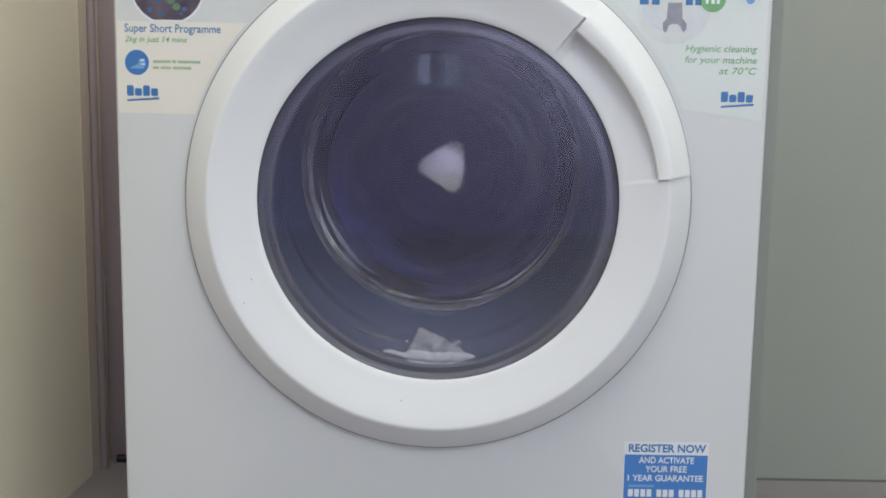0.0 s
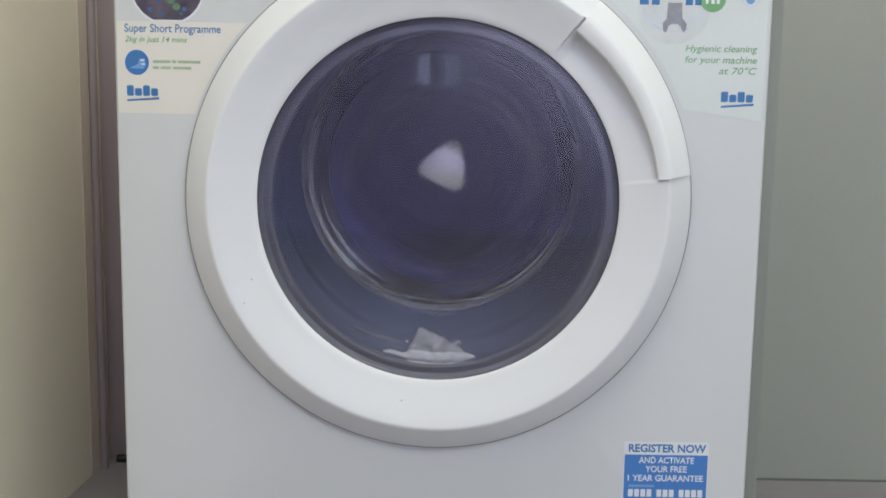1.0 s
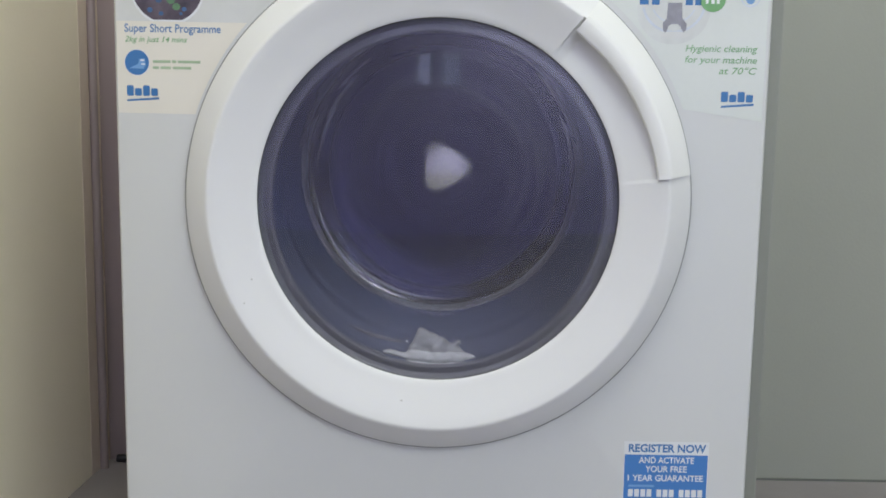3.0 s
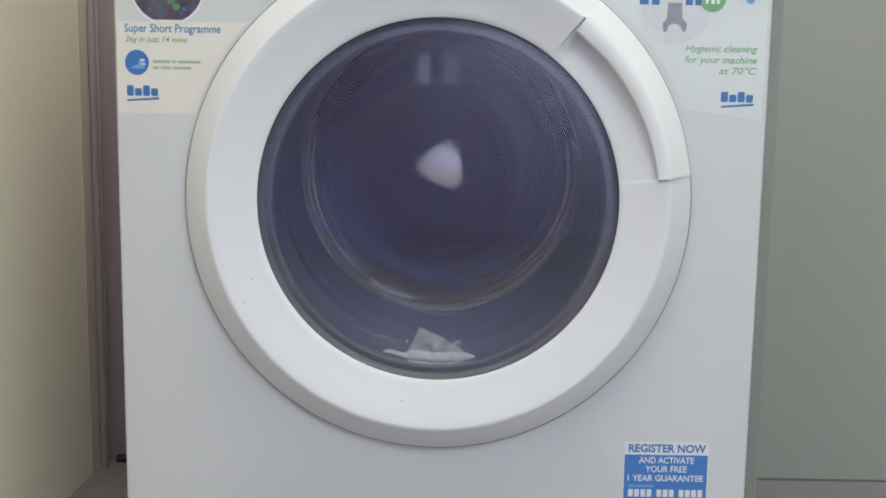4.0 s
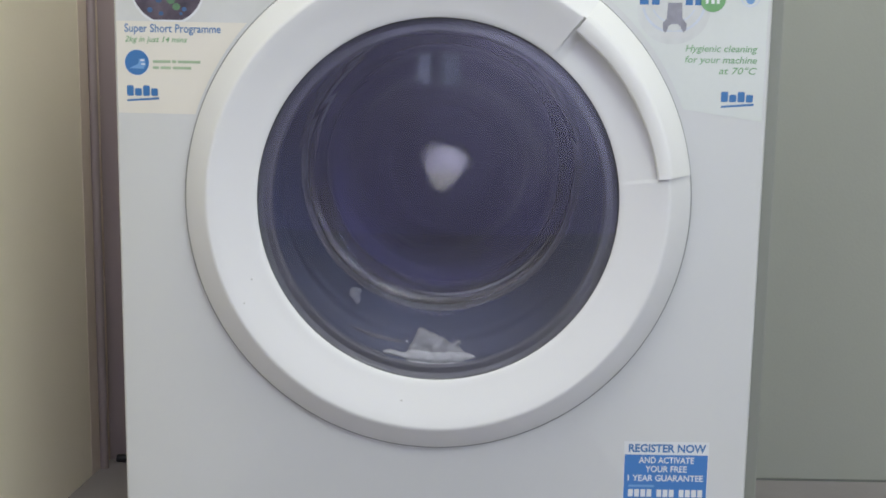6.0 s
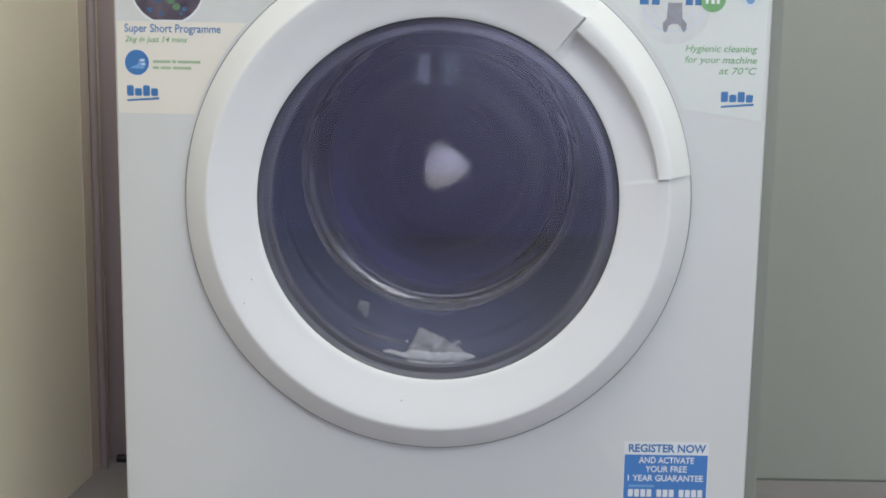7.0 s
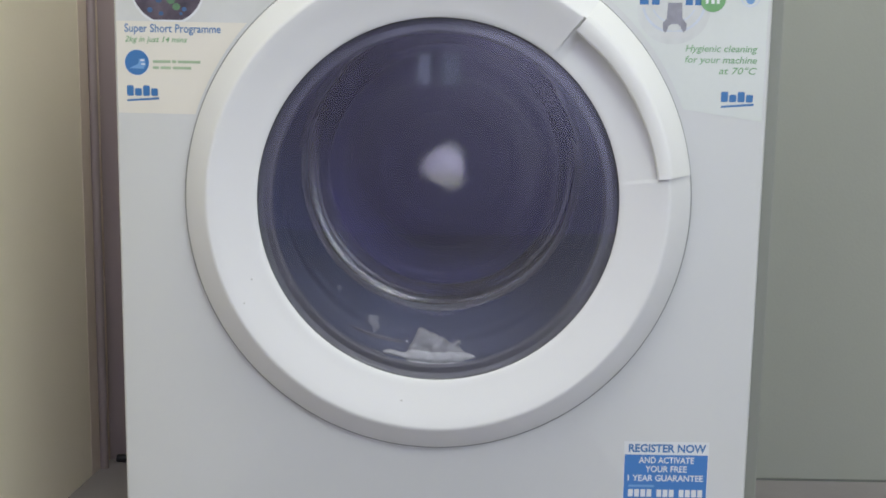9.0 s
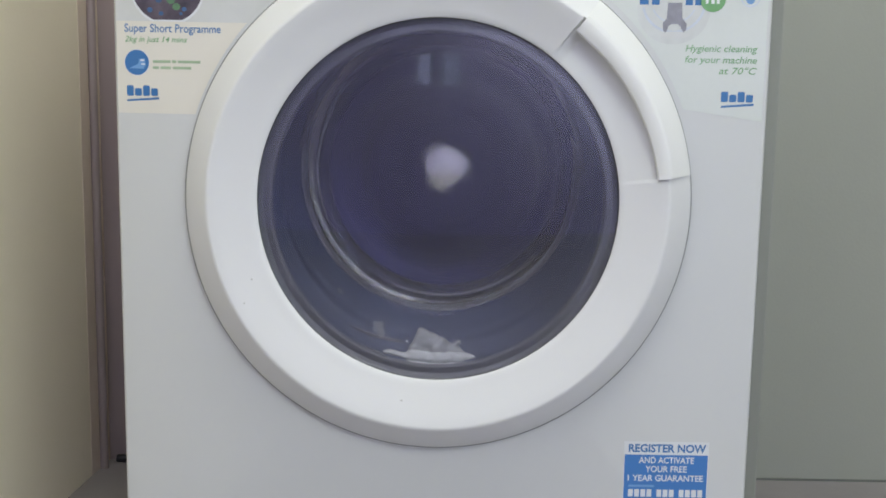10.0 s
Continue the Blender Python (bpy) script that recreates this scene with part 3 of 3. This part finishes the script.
for x0, x1 in ((0.2375, 0.2400), (0.2425, 0.2455), (0.2475, 0.2500)):
    part("badge_bar", bar(x0, x1, 0.6325, 0.6385, Y3 - 0.0001), PAPER, right_sticker)
part("emblem", hoop(0.2780, 0.6390, 0.0090, 0.0090, 0.0011, Y3), SPLASH, right_sticker)
part("emblem", sheet(disc(0.2780, 0.6390, 0.0045, 0.0065, 24), Y3), LIGHT_BLUE, right_sticker)
lettering("script_line", "Hygienic cleaning", 0.2868, 0.5900, 0.0655, 0.0060, Y2, SCRIPT, right_sticker, shear=0.2, right=True, bold=0.010)
lettering("script_line", "for your machine", 0.2868, 0.5800, 0.0655, 0.0060, Y2, SCRIPT, right_sticker, shear=0.2, right=True, bold=0.010)
lettering("script_line", "at 70\u00b0C", 0.2872, 0.5702, 0.0345, 0.0060, Y2, SCRIPT, right_sticker, shear=0.2, right=True, bold=0.010)
word_mark(0.2555, 0.2860, 0.5450, right_sticker)

guarantee = tagged(empty("guarantee_label"), "blue and white registration label on the lower machine front", "label")
part("paper", bar(0.1805, 0.2620, 0.1368, 0.2227, Y1), PAPER, guarantee)
part("blue_field", bar(0.1813, 0.2612, 0.1376, 0.2097, Y2), LABEL_BLUE, guarantee)
lettering("title_line", "REGISTER NOW", 0.1848, 0.2125, 0.0745, 0.0076, Y2, BLUE, guarantee, bold=0.030)
for words, x, z, w in (("AND ACTIVATE", 0.1950, 0.2015, 0.0530), ("YOUR FREE", 0.2015, 0.1927, 0.0400), ("1 YEAR GUARANTEE", 0.1850, 0.1837, 0.0725)):
    lettering("text_line", words, x, z, w, 0.0060, Y3, PAPER, guarantee, bold=0.018)
part("print_bar", bar(0.1860, 0.2105, 0.1775, 0.1797, Y3), LIGHT_BLUE, guarantee)
for slot in (0, 1, 2, 3, 4.6, 5.6, 6.6, 8.2, 9.2, 10.2, 11.2):
    part("number_bar", bar(0.1858 + slot * 0.00598, 0.1904 + slot * 0.00598, 0.1678, 0.1752, Y3), PAPER, guarantee)


# ---- soap foam in the fold of the gasket ----
def foam(lumps, seed, level=4):
    bm = bmesh.new()
    for n, (x, y, z, rx, ry, rz) in enumerate(lumps):
        made = bmesh.ops.create_icosphere(bm, subdivisions=level, radius=1)["verts"]
        for v in made:
            d = v.co.normalized()
            k = 1 + 0.32 * noise.noise(d * 1.3 + Vector((seed, n * 3.1, 0))) + 0.10 * noise.noise(d * 3.5 + Vector((n, seed, 2))) + 0.03 * noise.noise(d * 12)
            v.co = Vector((x + d.x * rx * k, y + d.y * ry * k, z + d.z * rz * k))
    return bm


froth_rng = random.Random(12)
smear = []
for n in range(26):
    x = -0.050 + 0.0033 * n + froth_rng.uniform(-0.001, 0.001)
    thick = (0.0016 if x < -0.030 else 0.0056) * min(1.0, 0.35 + (0.036 - x) / 0.03) * froth_rng.uniform(0.85, 1.15)
    smear.append((x, 0.046, CZ + 0.0010 - math.sqrt(0.1625 ** 2 - x * x) + thick * 0.15, 0.0065, 0.006, thick))
bubbles = []
for n in range(110):
    u = froth_rng.random() ** 1.4
    size = 0.0042 - 0.0016 * u + froth_rng.uniform(-0.0008, 0.0008)
    bubbles.append((froth_rng.uniform(-0.029 + 0.010 * u, 0.031 - 0.046 * u ** 0.75), 0.050 + froth_rng.uniform(-0.002, 0.003), 0.2925 + 0.0245 * u + 0.0015 * froth_rng.random(), size * 1.3, size * 0.8, size))
bubbles += [(0.014, 0.050, 0.3010, 0.0050, 0.003, 0.0024), (0.0185, 0.050, 0.3030, 0.0040, 0.003, 0.0020), (0.022, 0.050, 0.3050, 0.0026, 0.003, 0.0018)]
suds = tagged(part("soap_foam", foam(smear, 3.0, 3), FOAM), "white soap foam resting in the bottom of the door gasket", "foam")
froth_mound = part("froth", foam(bubbles, 3.0, 2), MILKY_FOAM, suds, "thinner translucent froth")
clump = tagged(part("soap_foam", foam([(0, 0, 0, 0.0052, 0.003, 0.0062), (0.002, 0, -0.006, 0.0040, 0.003, 0.0048), (-0.003, 0, 0.005, 0.0050, 0.003, 0.0040), (0.003, 0, 0.006, 0.0036, 0.003, 0.0034), (-0.006, 0, -0.001, 0.0028, 0.002, 0.0024)], 7.0), THIN_FOAM), "small clump of white soap foam sliding down the door glass", "foam")
fleck = tagged(part("soap_foam", foam([(0, 0, 0, 0.0036, 0.003, 0.0030), (0.003, 0, -0.002, 0.0030, 0.003, 0.0026)], 9.0), SPECK_FOAM), "small faint fleck of soap foam stuck to the door glass", "foam")
for froth in (suds, froth_mound, clump, fleck):
    remesh = froth.modifiers.new("blend", "REMESH")
    remesh.mode, remesh.voxel_size, remesh.use_smooth_shade = "VOXEL", 0.0009, True
    ease = froth.modifiers.new("ease", "SMOOTH")
    ease.factor, ease.iterations = 0.7, 24


# pale bead that paints the small glint on the rim
drop_mesh = foam([(0, 0, 0, 0.0010, 0.0007, 0.0014)], 5.0, 2)
glint_bead = tagged(part("glint_bead", drop_mesh, MILKY_FOAM), "tiny pale bead standing in for a glint on the smoked door rim", "water drop")
glint_bead.location = (-0.1368, -0.0112, 0.3728)

# white bead that paints the wet highlight at the foam's left edge
glint_drop = tagged(part("glint_bead", foam([(0, 0, 0, 0.0011, 0.001, 0.0008)], 6.0, 2), PAPER), "tiny white bead standing in for a wet glint beside the soap foam", "water drop")
glint_drop.location = (-0.0318, 0.0485, 0.3050)

SPIN = (3.10338495e-04, -6.30982386e-03, -1.32071802e-02, 1.25911302, -11.9932265, 45.2297912, 1.94006060, 675.878782, 31.2770590)


def turn_at(t):
    """How far the drum has turned, in degrees: it spins up all through the clip."""
    return float(np.polyval(SPIN, t))


def drum_pose(t):
    """The drum's pose: its uneven load throws it off its axis most as the spin passes the springs' own beat."""
    a = turn_at(t)
    off, way = 0.0008 + 0.0062 * math.exp(-((t - 4.8) / 1.1) ** 2), radians(a + 165)
    return pose(0.0040 + off * math.sin(way), 0, AX + 0.0025 + off * math.cos(way), 0, a, 0)


def motions():
    spin = [(i / 30, drum_pose(i / 30)) for i in range(301)]
    walk(drum, spin)
    walk(laundry, spin)
    walk(clump, [(0.0, pose(-0.150, 0.128, 0.39)), (4.8, pose(-0.150, 0.128, 0.39)), (4.95, pose(-0.128, 0.105, 0.375)), (5.1, pose(-0.100, 0.080, 0.360)), (5.2, pose(-0.0970, 0.0736, 0.3568)), (5.4, pose(-0.0921, 0.0738, 0.3521, 0, 4)), (5.6, pose(-0.0897, 0.0752, 0.3507, 0, 6)),
                 (6.8, pose(-0.0786, 0.0656, 0.3369, 0, 8)), (7.2, pose(-0.0751, 0.0641, 0.3339, 0, 10)), (7.6, pose(-0.0721, 0.0627, 0.3313, 0, 10)), (8.0, pose(-0.0708, 0.0596, 0.3290, 0, 8)), (8.4, pose(-0.0685, 0.0600, 0.3279, 0, 8)),
                 (8.8, pose(-0.0657, 0.0533, 0.3247, 0, 5)), (9.2, pose(-0.0647, 0.0483, 0.3229, 0, 2)), (9.5, pose(-0.0622, 0.0448, 0.3208)), (10.0, pose(-0.0593, 0.0429, 0.3190, 0, -3))])
    walk(fleck, [(0.0, pose(-0.155, 0.128, 0.40)), (6.8, pose(-0.155, 0.128, 0.40)), (7.0, pose(-0.125, 0.100, 0.380)), (7.2, pose(-0.1035, 0.0650, 0.358)), (8.4, pose(-0.1040, 0.0655, 0.3590)), (9.5, pose(-0.1027, 0.0603, 0.3543)), (10.0, pose(-0.1022, 0.0600, 0.3535))])


motions()
